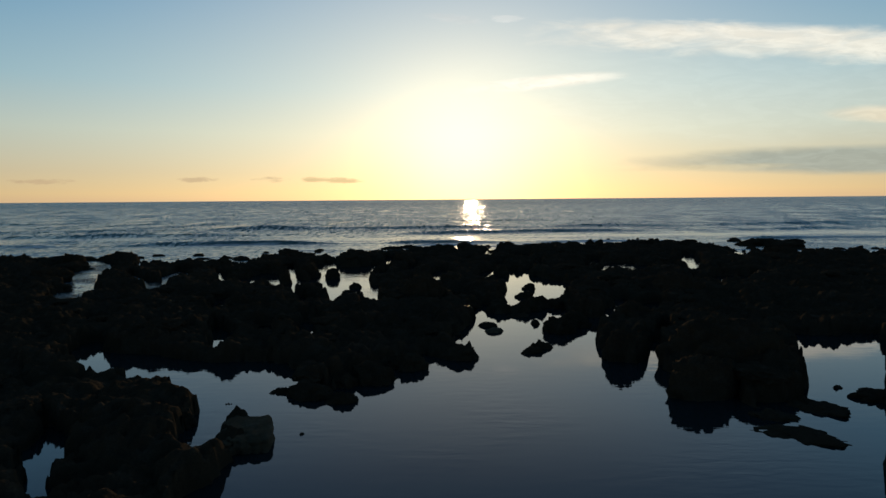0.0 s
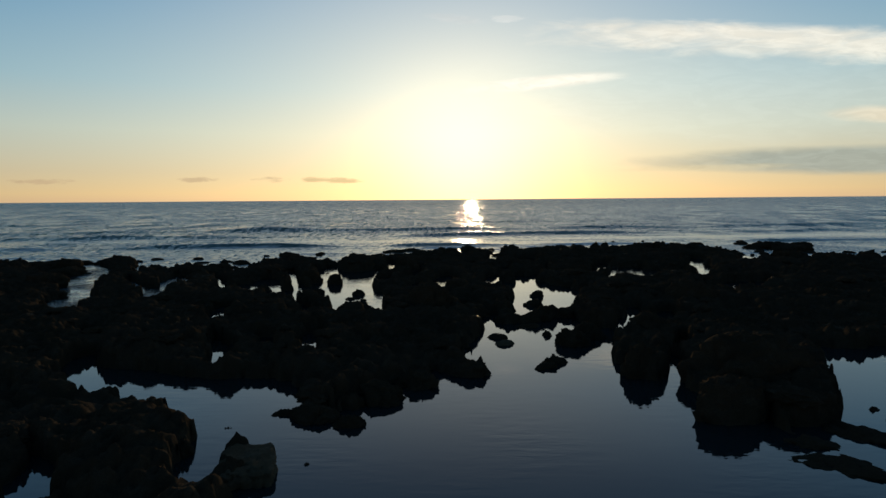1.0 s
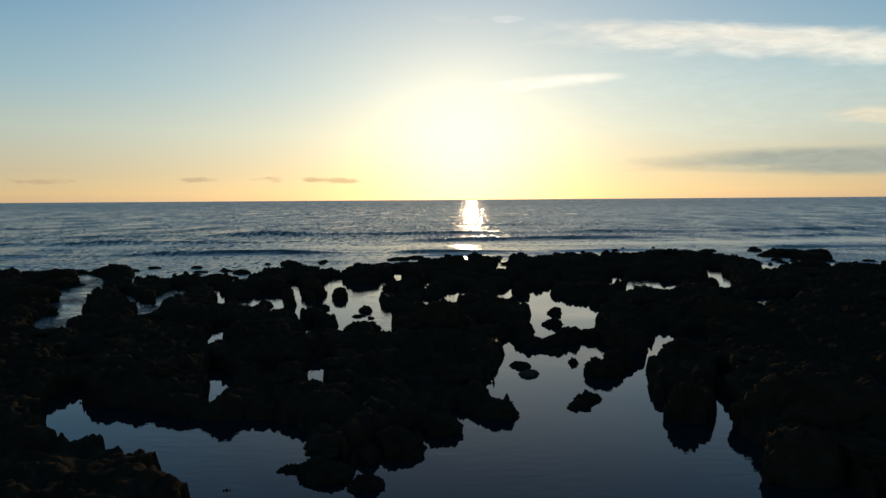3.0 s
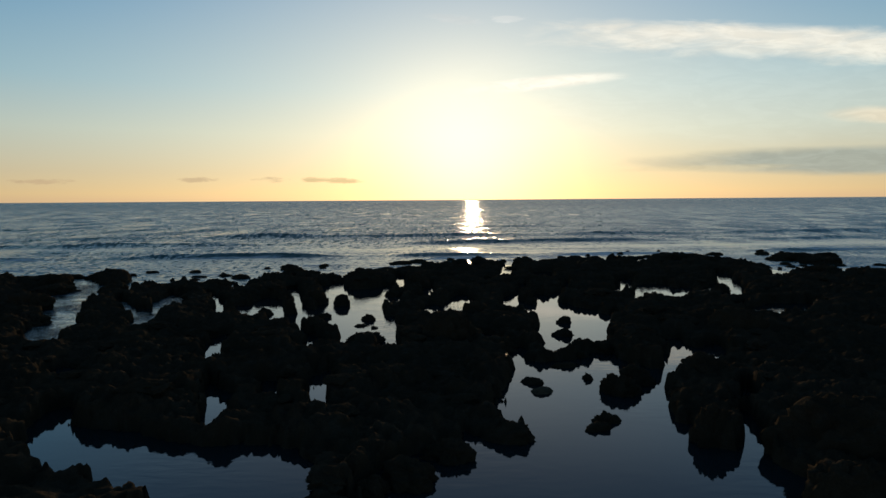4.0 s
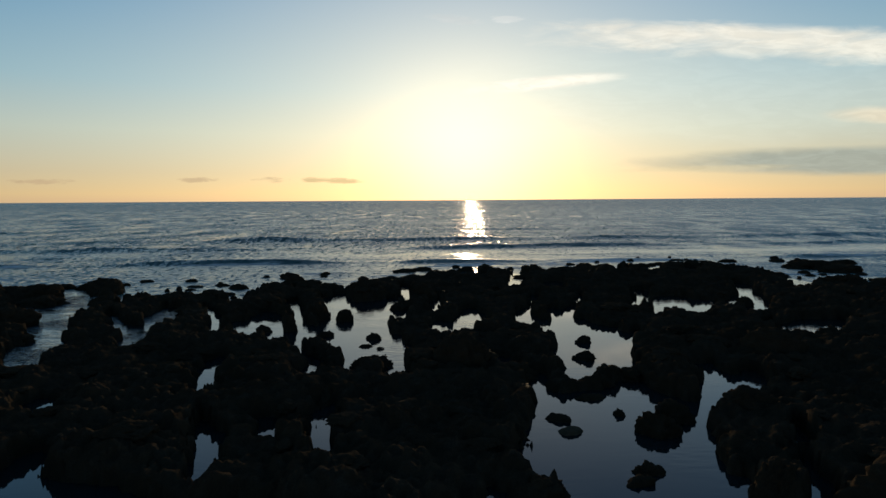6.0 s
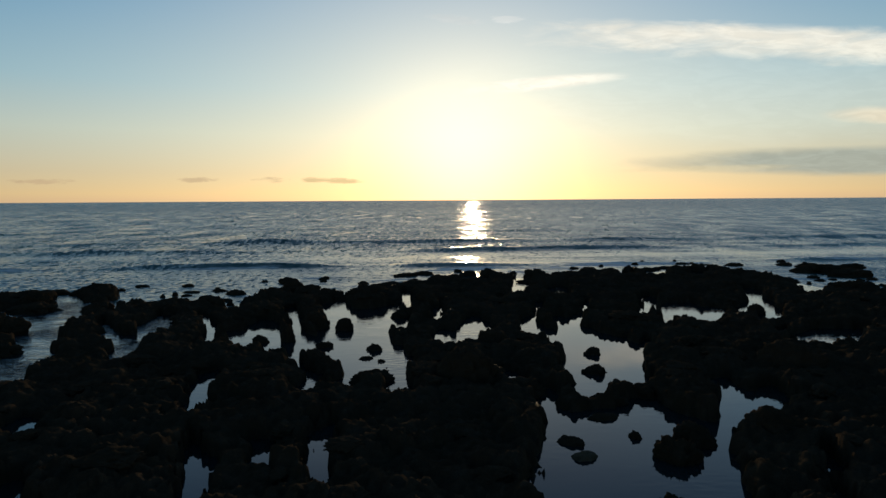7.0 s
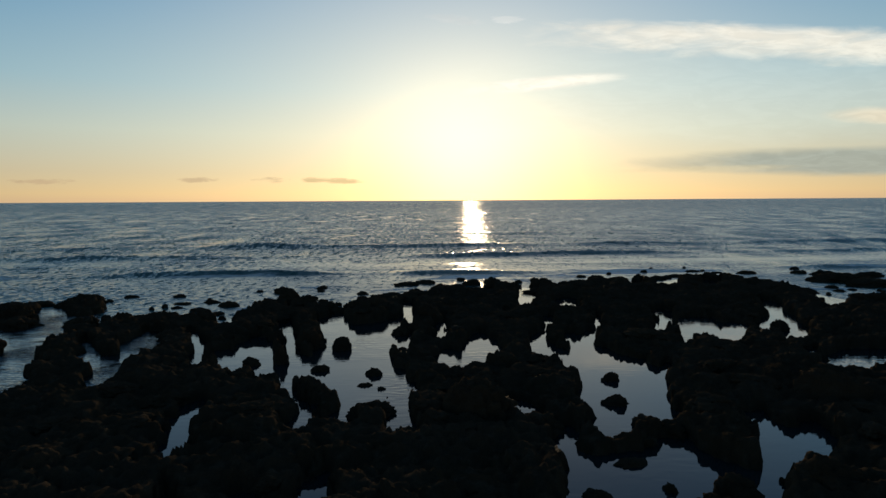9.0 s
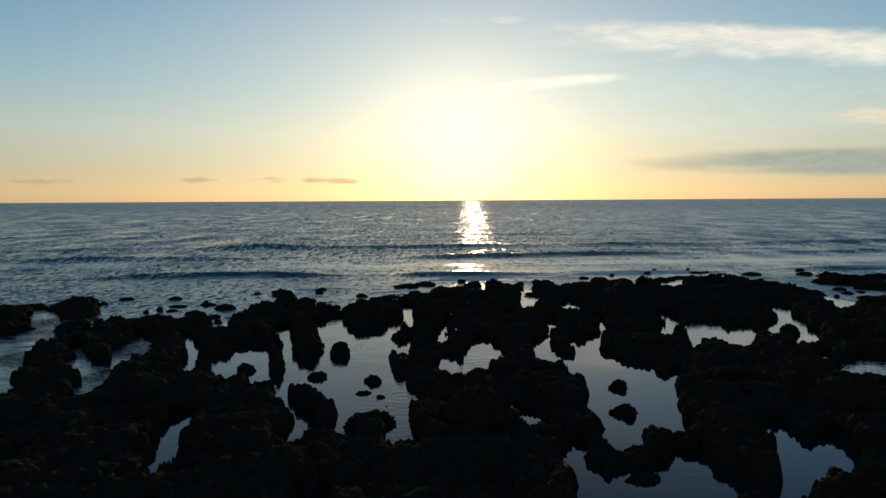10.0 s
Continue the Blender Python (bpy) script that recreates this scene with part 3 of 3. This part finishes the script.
def build_reef():
    u, y = np.meshgrid(REEF_U, REEF_Y)
    x = u * (5.5 + 0.78 * np.clip(y, 2, 50))
    edge, which = to_water(x, y)
    edge = np.where(crowd(edge > 0, 6) < 0.24, np.minimum(edge, -0.05), edge)
    z = reef_height(x, y, edge)
    quads = grid_quads(*x.shape)
    reef = sheet("reef", np.stack([x, y, z], -1).reshape(-1, 3), quads, ROCK)
    tagged(reef, "dark wet limestone reef shelf pitted with tide pools", "reef", kind="structure")
    return x, y, edge, which, quads


def wet_areas(wet):
    """Numbers the separate wet areas of a grid of cells, -1 where it is dry."""
    rows, columns = wet.shape
    label, count = np.full(rows * columns, -1), 0
    flat = wet.ravel()
    for start in np.nonzero(flat)[0]:
        if label[start] >= 0:
            continue
        todo = [start]
        label[start] = count
        while todo:
            k = todo.pop()
            for near in (k - 1, k + 1, k - columns, k + columns):
                if 0 <= near < len(flat) and flat[near] and label[near] < 0:
                    label[near] = count
                    todo.append(near)
        count += 1
    return label


def build_pools(x, y, edge, which, quads):
    e, w = edge.ravel(), which.ravel()
    inland = (shore(x) - y).ravel()[quads[:, 0]] > 0.4
    wet = (e[quads].min(1) < 0.12) & (w[quads[:, 0]] >= 0) & inland
    label = wet_areas(wet.reshape(x.shape[0] - 1, x.shape[1] - 1))
    flat = np.stack([x.ravel(), y.ravel(), 0 * x.ravel()], -1)
    for g in np.unique(label[label >= 0]):
        mine = quads[label == g]
        used, back = np.unique(mine, return_inverse=True)
        at = flat[used]
        if len(mine) < 40:
            continue
        area = np.ptp(at[:, 0]) * np.ptp(at[:, 1])
        open_water = at[:, 1].mean() > 27 or at[:, 0].mean() < -9.5
        pool = sheet("tide_pool", at, back.reshape(-1, 4), RIPPLED if open_water else STIRRED if at[:, 1].mean() > 17 else STILL)
        if open_water:
            text = "rippled sea water in a channel between reef rocks"
        elif at[:, 1].mean() > 17:
            text = "lightly rippled tide pool lying close to the sea"
        elif area > 20:
            text = "broad still tide pool mirroring the evening sky"
        else:
            text = "small still tide pool in a hollow of the reef"
        tagged(pool, text, "tide pool", "tide pools", "structure")


build_pools(*build_reef())

# ---- the sea, one sheet to the horizon ----


def build_sea():
    y = np.r_[-400.0, -150.0, np.linspace(-30, 26, 15), stations(27.0, 130.0, 0.14, 0.03), 130 * 1.07 ** np.arange(1, 53)]
    y = y[y < 4850]
    side = np.linspace(-1, 1, 420)
    u, y = np.meshgrid(np.r_[-6.0, -3.0, -1.6, side, 1.6, 3.0, 6.0], y)
    x = u * (26 + 0.9 * np.clip(y, 0, 900))
    out = y - np.interp(x, SHORE_X, SHORE_Y)
    grow = step(1.0, 9.0, out) * step(33, 42, y)
    # long low breakers that run along the reef, and chop
    bend = y + 2.0 * rough_noise(x / 22, y / 60, 2, 61) - 0.06 * x
    crest = np.exp(-((bend - 42.5) / 0.8) ** 2) * np.clip(0.40 + 1.6 * smooth_noise(x / 6, y * 0, 71), 0, 1.1) * 0.24
    crest = crest + np.exp(-((bend - 54.0) / 1.3) ** 2) * np.clip(0.20 + 1.8 * smooth_noise(x / 7, y * 0, 75), 0, 1.1) * 0.34
    crest = crest + np.exp(-((bend - 64.5) / 1.8) ** 2) * np.clip(0.22 + 1.8 * smooth_noise(x / 9, y * 0, 79), 0, 1.1) * 0.44
    crest = crest + np.exp(-((bend - 85.0) / 2.4) ** 2) * np.clip(0.05 + 1.8 * smooth_noise(x / 12, y * 0, 83), 0, 1.1) * 0.36
    fade = 1 - step(120, 420, y)
    chop = 0.045 * rough_noise(x / 2.6, y / 1.0, 3, 81) + 0.07 * rough_noise(x / 9, y / 3.5, 2, 85)
    patches = np.clip(0.5 + 1.5 * rough_noise(x / 7, y / 1.6, 3, 91), 0, 1)
    # smooth spent water between the breakers
    spent = (1 - step(50, 60, bend)) * (0.62 + 0.38 * patches) * (0.25 + 0.75 * step(-24, -4, x)) * (1 - 0.6 * step(6, 22, x))
    slick = np.maximum(spent, np.exp(-((bend - 48.0) / 4.3) ** 2) * np.clip(0.85 + 1.2 * rough_noise(x / 9, y / 3, 3, 97) + 0.012 * x, 0, 1))
    slick = slick * (1 - 0.9 * np.clip(crest / 0.14, 0, 1))
    slick = np.clip(slick, 0, 1)
    z = -0.03 + grow * (crest + chop * fade * (1 - 0.8 * slick))
    sea = sheet("sea", np.stack([x, y, z], -1).reshape(-1, 3), grid_quads(*x.shape), SEA)
    # foam on the backs of the breakers and in the wash along the reef
    foam = 1.1 * np.exp(-((bend - 42.0) / 1.5) ** 2) * patches + 0.5 * np.exp(-((bend - 53.0) / 0.8) ** 2) * patches + 1.0 * np.exp(-((out - 3.5) / 3.4) ** 2) * np.clip(0.4 + 1.6 * rough_noise(x / 3, y / 0.8, 3, 95), 0, 1)
    foam = foam * step(1.0, 3.0, out)
    sea.data.attributes.new("slick", "FLOAT", "POINT").data.foreach_set("value", slick.astype(np.float32).ravel())
    sea.data.attributes.new("foam", "FLOAT", "POINT").data.foreach_set("value", foam.astype(np.float32).ravel())
    tagged(sea, "grey-blue rippled sea with low breaking waves reaching the horizon", "sea", kind="structure")


build_sea()

# ---- rocks ----
SHAPES = {"knobbly": (0.85, 0.36, 0.55, 0.10, 1.0), "flat": (0.62, 0.34, 0.5, 0.14, 0.8), "small": (0.8, 0.36, 0.5, 0.2, 0.9), "sheened": (0.60, 0.26, 0.22, 0.06, 0.35), "massive": (0.85, 0.30, 0.50, 0.06, 0.8), "block": (0.56, 0.10, 0.10, 0.02, 0.35)}


def rock_mesh(kind, seed, fine):
    """A craggy lump about one unit in half-width, broken along a few planes, with knobs and clefts."""
    squash, lump, pit, crown, rough = SHAPES[kind]
    bm = bmesh.new()
    bmesh.ops.create_icosphere(bm, subdivisions=5 if fine else 4, radius=1.0)
    shift = Vector((seed * 7.1, seed * 3.7, seed * 1.9))
    rng = random.Random(seed)
    breaks = []
    for k in range(11):
        turn, rise = rng.uniform(0, 2 * math.pi), rng.uniform(-0.2, 0.9)
        flat = math.sqrt(1 - rise * rise)
        breaks.append((Vector((flat * math.cos(turn), flat * math.sin(turn), rise)), rng.uniform(0.66, 0.95)))
    for v in bm.verts:
        d = v.co.normalized()
        r = 0.92 + lump * noise.noise(d * 1.4 + shift) + 0.6 * lump * noise.noise(d * 3.1 - shift)
        near = noise.voronoi(d * 2.7 + shift)[0]
        r += 0.45 * pit * (0.35 - near[0]) - 0.10 * math.exp(-14 * (near[1] - near[0]))
        for way, off in breaks:
            across = d.dot(way)
            if kind != "block" and across > 0.3 and r > off / across:
                r = off / across + 0.2 * (r - off / across)
        r += rough * (0.10 * noise.noise(d * 7.0 + shift) + 0.07 * noise.noise(d * 14.0 - shift) + 0.045 * noise.noise(d * 29.0 + shift))
        v.co = d * r
        if kind == "block":
            v.co /= sum(abs(c) ** 4.5 for c in d) ** (1 / 4.5)
        top = v.co.z
        v.co.z = squash * math.tanh(top / squash) if top > 0 else top * 0.6
        if top > 0:
            v.co.z += crown * top * (noise.noise(d * 3.4 + 2 * shift) + 0.6 * noise.noise(d * 8.0 - 2 * shift))
    for f in bm.faces:
        f.smooth = True
    mesh = bpy.data.meshes.new("rock")
    bm.to_mesh(mesh)
    bm.free()
    mesh.materials.append(SHEEN_ROCK if kind in ("sheened", "block") else ROCK)
    return mesh


ROCKS = {(kind, fine): [rock_mesh(kind, k + 1 + 10 * n, fine) for k in range(6)] for n, kind in enumerate(SHAPES) for fine in (False, True)}
LABELS = {"massive": "dark rounded reef boulder standing beside a broad pool", "knobbly": "dark knobbly reef boulder rising from shallow water", "flat": "low flat-topped dark wet rock in shallow water", "small": "small dark stone standing in shallow water", "sheened": "flat rock coloured paler grey-brown for its sky sheen at the edge of a pool", "block": "square-cut rock coloured paler grey-brown for the sky sheen on its flat top beside a pool"}
ROCK_COUNT = [0]


def place_rock(x, y, z, rx, ry, rz, kind, turn, label, group):
    k = ROCK_COUNT[0] = ROCK_COUNT[0] + 1
    name = {"flat": "flat_rock", "sheened": "flat_rock", "block": "flat_rock", "small": "stone"}.get(kind, "boulder" if max(rx, ry) > 0.3 else "rock")
    ob = new(name, ROCKS[kind, max(rx, ry) / max(y, 5) > 0.025][k % 6])
    ob.matrix_world = pose(x, y, z, 0, 0, turn) @ Matrix.Diagonal((rx, ry, rz, 1))
    return tagged(ob, label, name.replace("_", " "), group)


def boulder(x, y, width, height, kind, turn=None):
    """A rock that stands in the water, of the given width and height above it."""
    rng = random.Random(int(x * 100) + int(y * 31))
    half = 0.53 * width
    angle = rng.uniform(-25, 25) if turn is None else turn
    deep = half * (0.75 if kind in ("knobbly", "small") else 0.65)
    return place_rock(x, y, -0.10, half, deep, (height + 0.10) / 0.68, kind, angle, ("large " if width > 1.5 else "") + LABELS[kind], "rocks in the water")


boulder(-1.84, 7.48, 0.11, 0.03, "small")
boulder(-3.56, 7.84, 0.62, 0.26, "flat")
boulder(-3.17, 8.64, 0.16, 0.02, "small")
boulder(-1.52, 8.74, 0.56, 0.19, "flat")
boulder(6.16, 9.16, 0.26, 0.05, "small")
boulder(0.28, 11.18, 1.00, 0.28, "flat")
boulder(1.70, 11.52, 0.52, 0.14, "flat")
boulder(1.96, 11.84, 0.59, 0.15, "flat")
boulder(6.14, 12.69, 1.67, 0.22, "sheened")
boulder(2.62, 13.30, 0.85, 0.34, "knobbly")
boulder(1.15, 13.36, 0.56, 0.14, "sheened")
boulder(1.07, 13.94, 0.63, 0.12, "flat")
boulder(0.96, 14.05, 0.39, 0.11, "flat")
boulder(2.20, 14.15, 0.29, 0.12, "knobbly")
boulder(1.93, 15.10, 0.68, 0.11, "flat")
boulder(2.75, 16.75, 0.70, 0.22, "knobbly")
boulder(-2.74, 17.50, 1.20, 0.24, "knobbly")
boulder(2.50, 18.02, 0.64, 0.20, "knobbly")
boulder(-2.51, 18.54, 0.07, 0.03, "small")
boulder(-4.15, 18.57, 0.96, 0.36, "knobbly")
boulder(-2.68, 19.14, 0.25, 0.07, "small")
boulder(-13.31, 19.40, 1.30, 0.43, "knobbly")
boulder(-3.15, 19.42, 0.41, 0.10, "flat")
boulder(2.87, 19.75, 0.54, 0.19, "knobbly")
boulder(-13.22, 20.17, 1.35, 0.32, "knobbly")
boulder(-3.00, 20.32, 0.52, 0.18, "knobbly")
boulder(10.35, 19.80, 1.30, 0.22, "knobbly")
boulder(-0.22, 20.67, 1.00, 0.21, "knobbly")
boulder(-4.48, 20.70, 0.52, 0.20, "flat")
boulder(-5.67, 21.41, 0.44, 0.51, "knobbly")
boulder(-6.45, 21.30, 0.62, 0.20, "knobbly")
boulder(6.88, 22.43, 2.34, 0.33, "knobbly")
boulder(-15.00, 22.60, 1.57, 0.52, "knobbly")
boulder(9.37, 22.95, 0.93, 0.32, "knobbly")
boulder(-4.25, 22.95, 0.68, 0.38, "knobbly")
boulder(-5.24, 23.16, 0.89, 0.57, "knobbly")
boulder(-15.43, 23.33, 1.09, 0.22, "knobbly")
boulder(-2.63, 24.88, 0.72, 0.27, "knobbly")
boulder(10.03, 25.20, 0.66, 0.33, "knobbly")
boulder(9.50, 25.38, 0.18, 0.07, "small")
boulder(-13.75, 25.82, 1.20, 0.24, "knobbly")
boulder(-16.48, 26.33, 1.89, 0.36, "knobbly")
boulder(-1.77, 27.04, 1.20, 0.60, "knobbly")
boulder(-17.14, 27.47, 1.63, 0.61, "knobbly")
boulder(-12.48, 28.48, 0.85, 0.15, "flat")
boulder(-4.09, 28.68, 2.15, 0.64, "knobbly")
boulder(-5.72, 30.54, 0.46, 0.12, "small")
boulder(-10.32, 30.56, 1.16, 0.21, "flat")
boulder(-18.58, 30.96, 1.42, 0.24, "flat")
boulder(-17.05, 31.59, 2.18, 0.36, "knobbly")
boulder(-16.09, 31.84, 0.39, 0.10, "small")
boulder(-11.70, 31.98, 0.34, 0.10, "small")
boulder(17.51, 32.32, 1.00, 0.12, "flat")
boulder(-15.73, 33.02, 0.77, 0.08, "small")
boulder(-13.57, 33.10, 0.62, 0.15, "flat")
boulder(-5.08, 33.61, 0.68, 0.10, "small")
boulder(3.76, 33.62, 2.35, 0.26, "flat")
boulder(-8.90, 34.08, 1.33, 0.27, "knobbly")
boulder(-10.23, 34.48, 0.43, 0.08, "small")
boulder(20.40, 35.47, 2.74, 0.34, "knobbly")
boulder(-3.15, 36.65, 1.33, 0.20, "flat")
boulder(20.02, 37.17, 3.24, 0.41, "knobbly")
boulder(-2.14, 37.23, 1.18, 0.21, "flat")
boulder(3.80, 38.07, 0.76, 0.14, "small")
boulder(22.68, 38.88, 2.18, 0.28, "flat")
boulder(12.63, 39.09, 0.81, 0.16, "flat")
boulder(13.82, 39.28, 0.94, 0.13, "flat")
boulder(20.93, 39.96, 1.93, 0.22, "flat")
boulder(19.82, 40.53, 0.98, 0.20, "flat")
boulder(16.76, 40.67, 1.31, 0.20, "flat")
boulder(20.80, 42.74, 0.83, 0.14, "flat")
boulder(5.32, 8.25, 1.15, 0.09, "flat", -35)
boulder(4.45, 7.42, 1.35, 0.06, "flat", -28)
boulder(4.50, 7.95, 0.90, 0.08, "flat", -15)
boulder(6.55, 8.68, 0.95, 0.16, "flat")
boulder(-2.06, 9.02, 0.88, 0.20, "knobbly")
boulder(-2.52, 9.20, 0.52, 0.09, "flat")
boulder(-1.62, 9.48, 0.55, 0.20, "knobbly")
boulder(-1.20, 9.80, 0.95, 0.28, "knobbly")
boulder(-0.62, 10.50, 0.85, 0.27, "knobbly")
place_rock(-2.50, 7.34, -0.10, 0.35, 0.55, 0.53, "block", 14, LABELS["block"], "rocks in the water")
# the tall rocks beside the broad pool
boulder(5.03, 10.35, 2.10, 0.90, "massive")
boulder(3.32, 10.95, 0.74, 0.60, "massive")
boulder(4.00, 9.00, 1.40, 0.62, "massive")
boulder(3.10, 13.95, 0.85, 0.32, "knobbly")
boulder(-6.35, 19.70, 1.30, 0.28, "knobbly")
boulder(-1.95, 15.90, 0.85, 0.30, "knobbly")
boulder(-6.85, 16.80, 0.60, 0.30, "knobbly")
boulder(-0.60, 17.10, 1.60, 0.92, "massive")
boulder(7.10, 18.00, 1.60, 0.78, "massive")
# ridges that part one pool from the next
boulder(4.55, 14.05, 1.25, 0.50, "knobbly")
boulder(-0.45, 19.5, 1.8, 0.38, "knobbly")
boulder(0.25, 20.8, 0.9, 0.45, "knobbly")
boulder(1.35, 21.5, 1.0, 0.22, "knobbly")
boulder(0.45, 16.5, 1.4, 0.34, "knobbly")
boulder(3.0, 16.4, 1.0, 0.22, "knobbly")
boulder(2.15, 15.95, 0.95, 0.24, "flat")
boulder(3.75, 16.3, 0.9, 0.26, "knobbly")


def scatter():
    rng = random.Random(5)
    made = 0
    while made < 150:
        y = 6 + 31 * rng.random() ** 0.8
        x = rng.uniform(-1, 1) * (3 + 0.78 * y)
        size = rng.choice((0.25, 0.35, 0.35, 0.5, 0.5, 0.7))
        px, py = np.array([x]), np.array([y])
        edge = to_water(px, py)[0][0]
        sea = shore(px)[0] - y
        if edge < 0.75 * size or sea < 0.3:
            continue
        behind = to_water(px + 0.03 * px / y, py + 0.5)[0][0], to_water(px, py + 1.1)[0][0], to_water(px, py + 1.7)[0][0]
        if min(behind) < 0.3 * size:
            continue
        if edge > 1.6 and rng.random() < 0.6:
            continue
        ground = float(reef_height(px, py, np.array([edge]))[0])
        tall = size * rng.uniform(0.35, 0.6)
        place_rock(x, y, ground - 0.3 * tall, size, size * rng.uniform(0.7, 1.0), tall, rng.choice(("knobbly", "knobbly", "flat")), rng.uniform(0, 360),
                   "dark pitted rock lying on the reef shelf", "rocks on the reef")
        made += 1


scatter()


def shore_rocks():
    """Heads of rock along the seaward edge, some of them standing out in the wash."""
    rng = random.Random(9)
    for k in range(64):
        x = -26 + 56 * (k + rng.random()) / 64
        base = float(shore(np.array([x]))[0])
        out = rng.choice((-1.2, -0.6, -0.3, 0.0, 0.4, 1.0)) + rng.uniform(-0.3, 0.3)
        wide = rng.uniform(0.35, 0.85)
        tall = rng.uniform(0.22, 0.5) * (1.0 if out < 0.3 else 0.6)
        place_rock(x, base + out, -0.12, wide, wide * rng.uniform(0.6, 1.0), (tall + 0.12) / 0.7, "knobbly" if rng.random() < 0.7 else "flat", rng.uniform(0, 360),
                   "dark craggy rock head at the edge of the sea", "rocks along the shore")


shore_rocks()


def shallows_stones():
    """Low stones breaking the surface in the wash just off the reef."""
    rng = random.Random(21)
    for k in range(70):
        x = rng.uniform(-14, 27)
        out = 0.8 + 4.2 * rng.random() ** 1.6
        wide = rng.uniform(0.10, 0.32)
        place_rock(x, float(shore(np.array([x]))[0]) + out, -0.06, wide * rng.uniform(1.0, 1.7), wide, rng.uniform(0.16, 0.30), "small", rng.uniform(0, 360),
                   "small dark stone awash off the reef edge", "stones in the shallows")


shallows_stones()
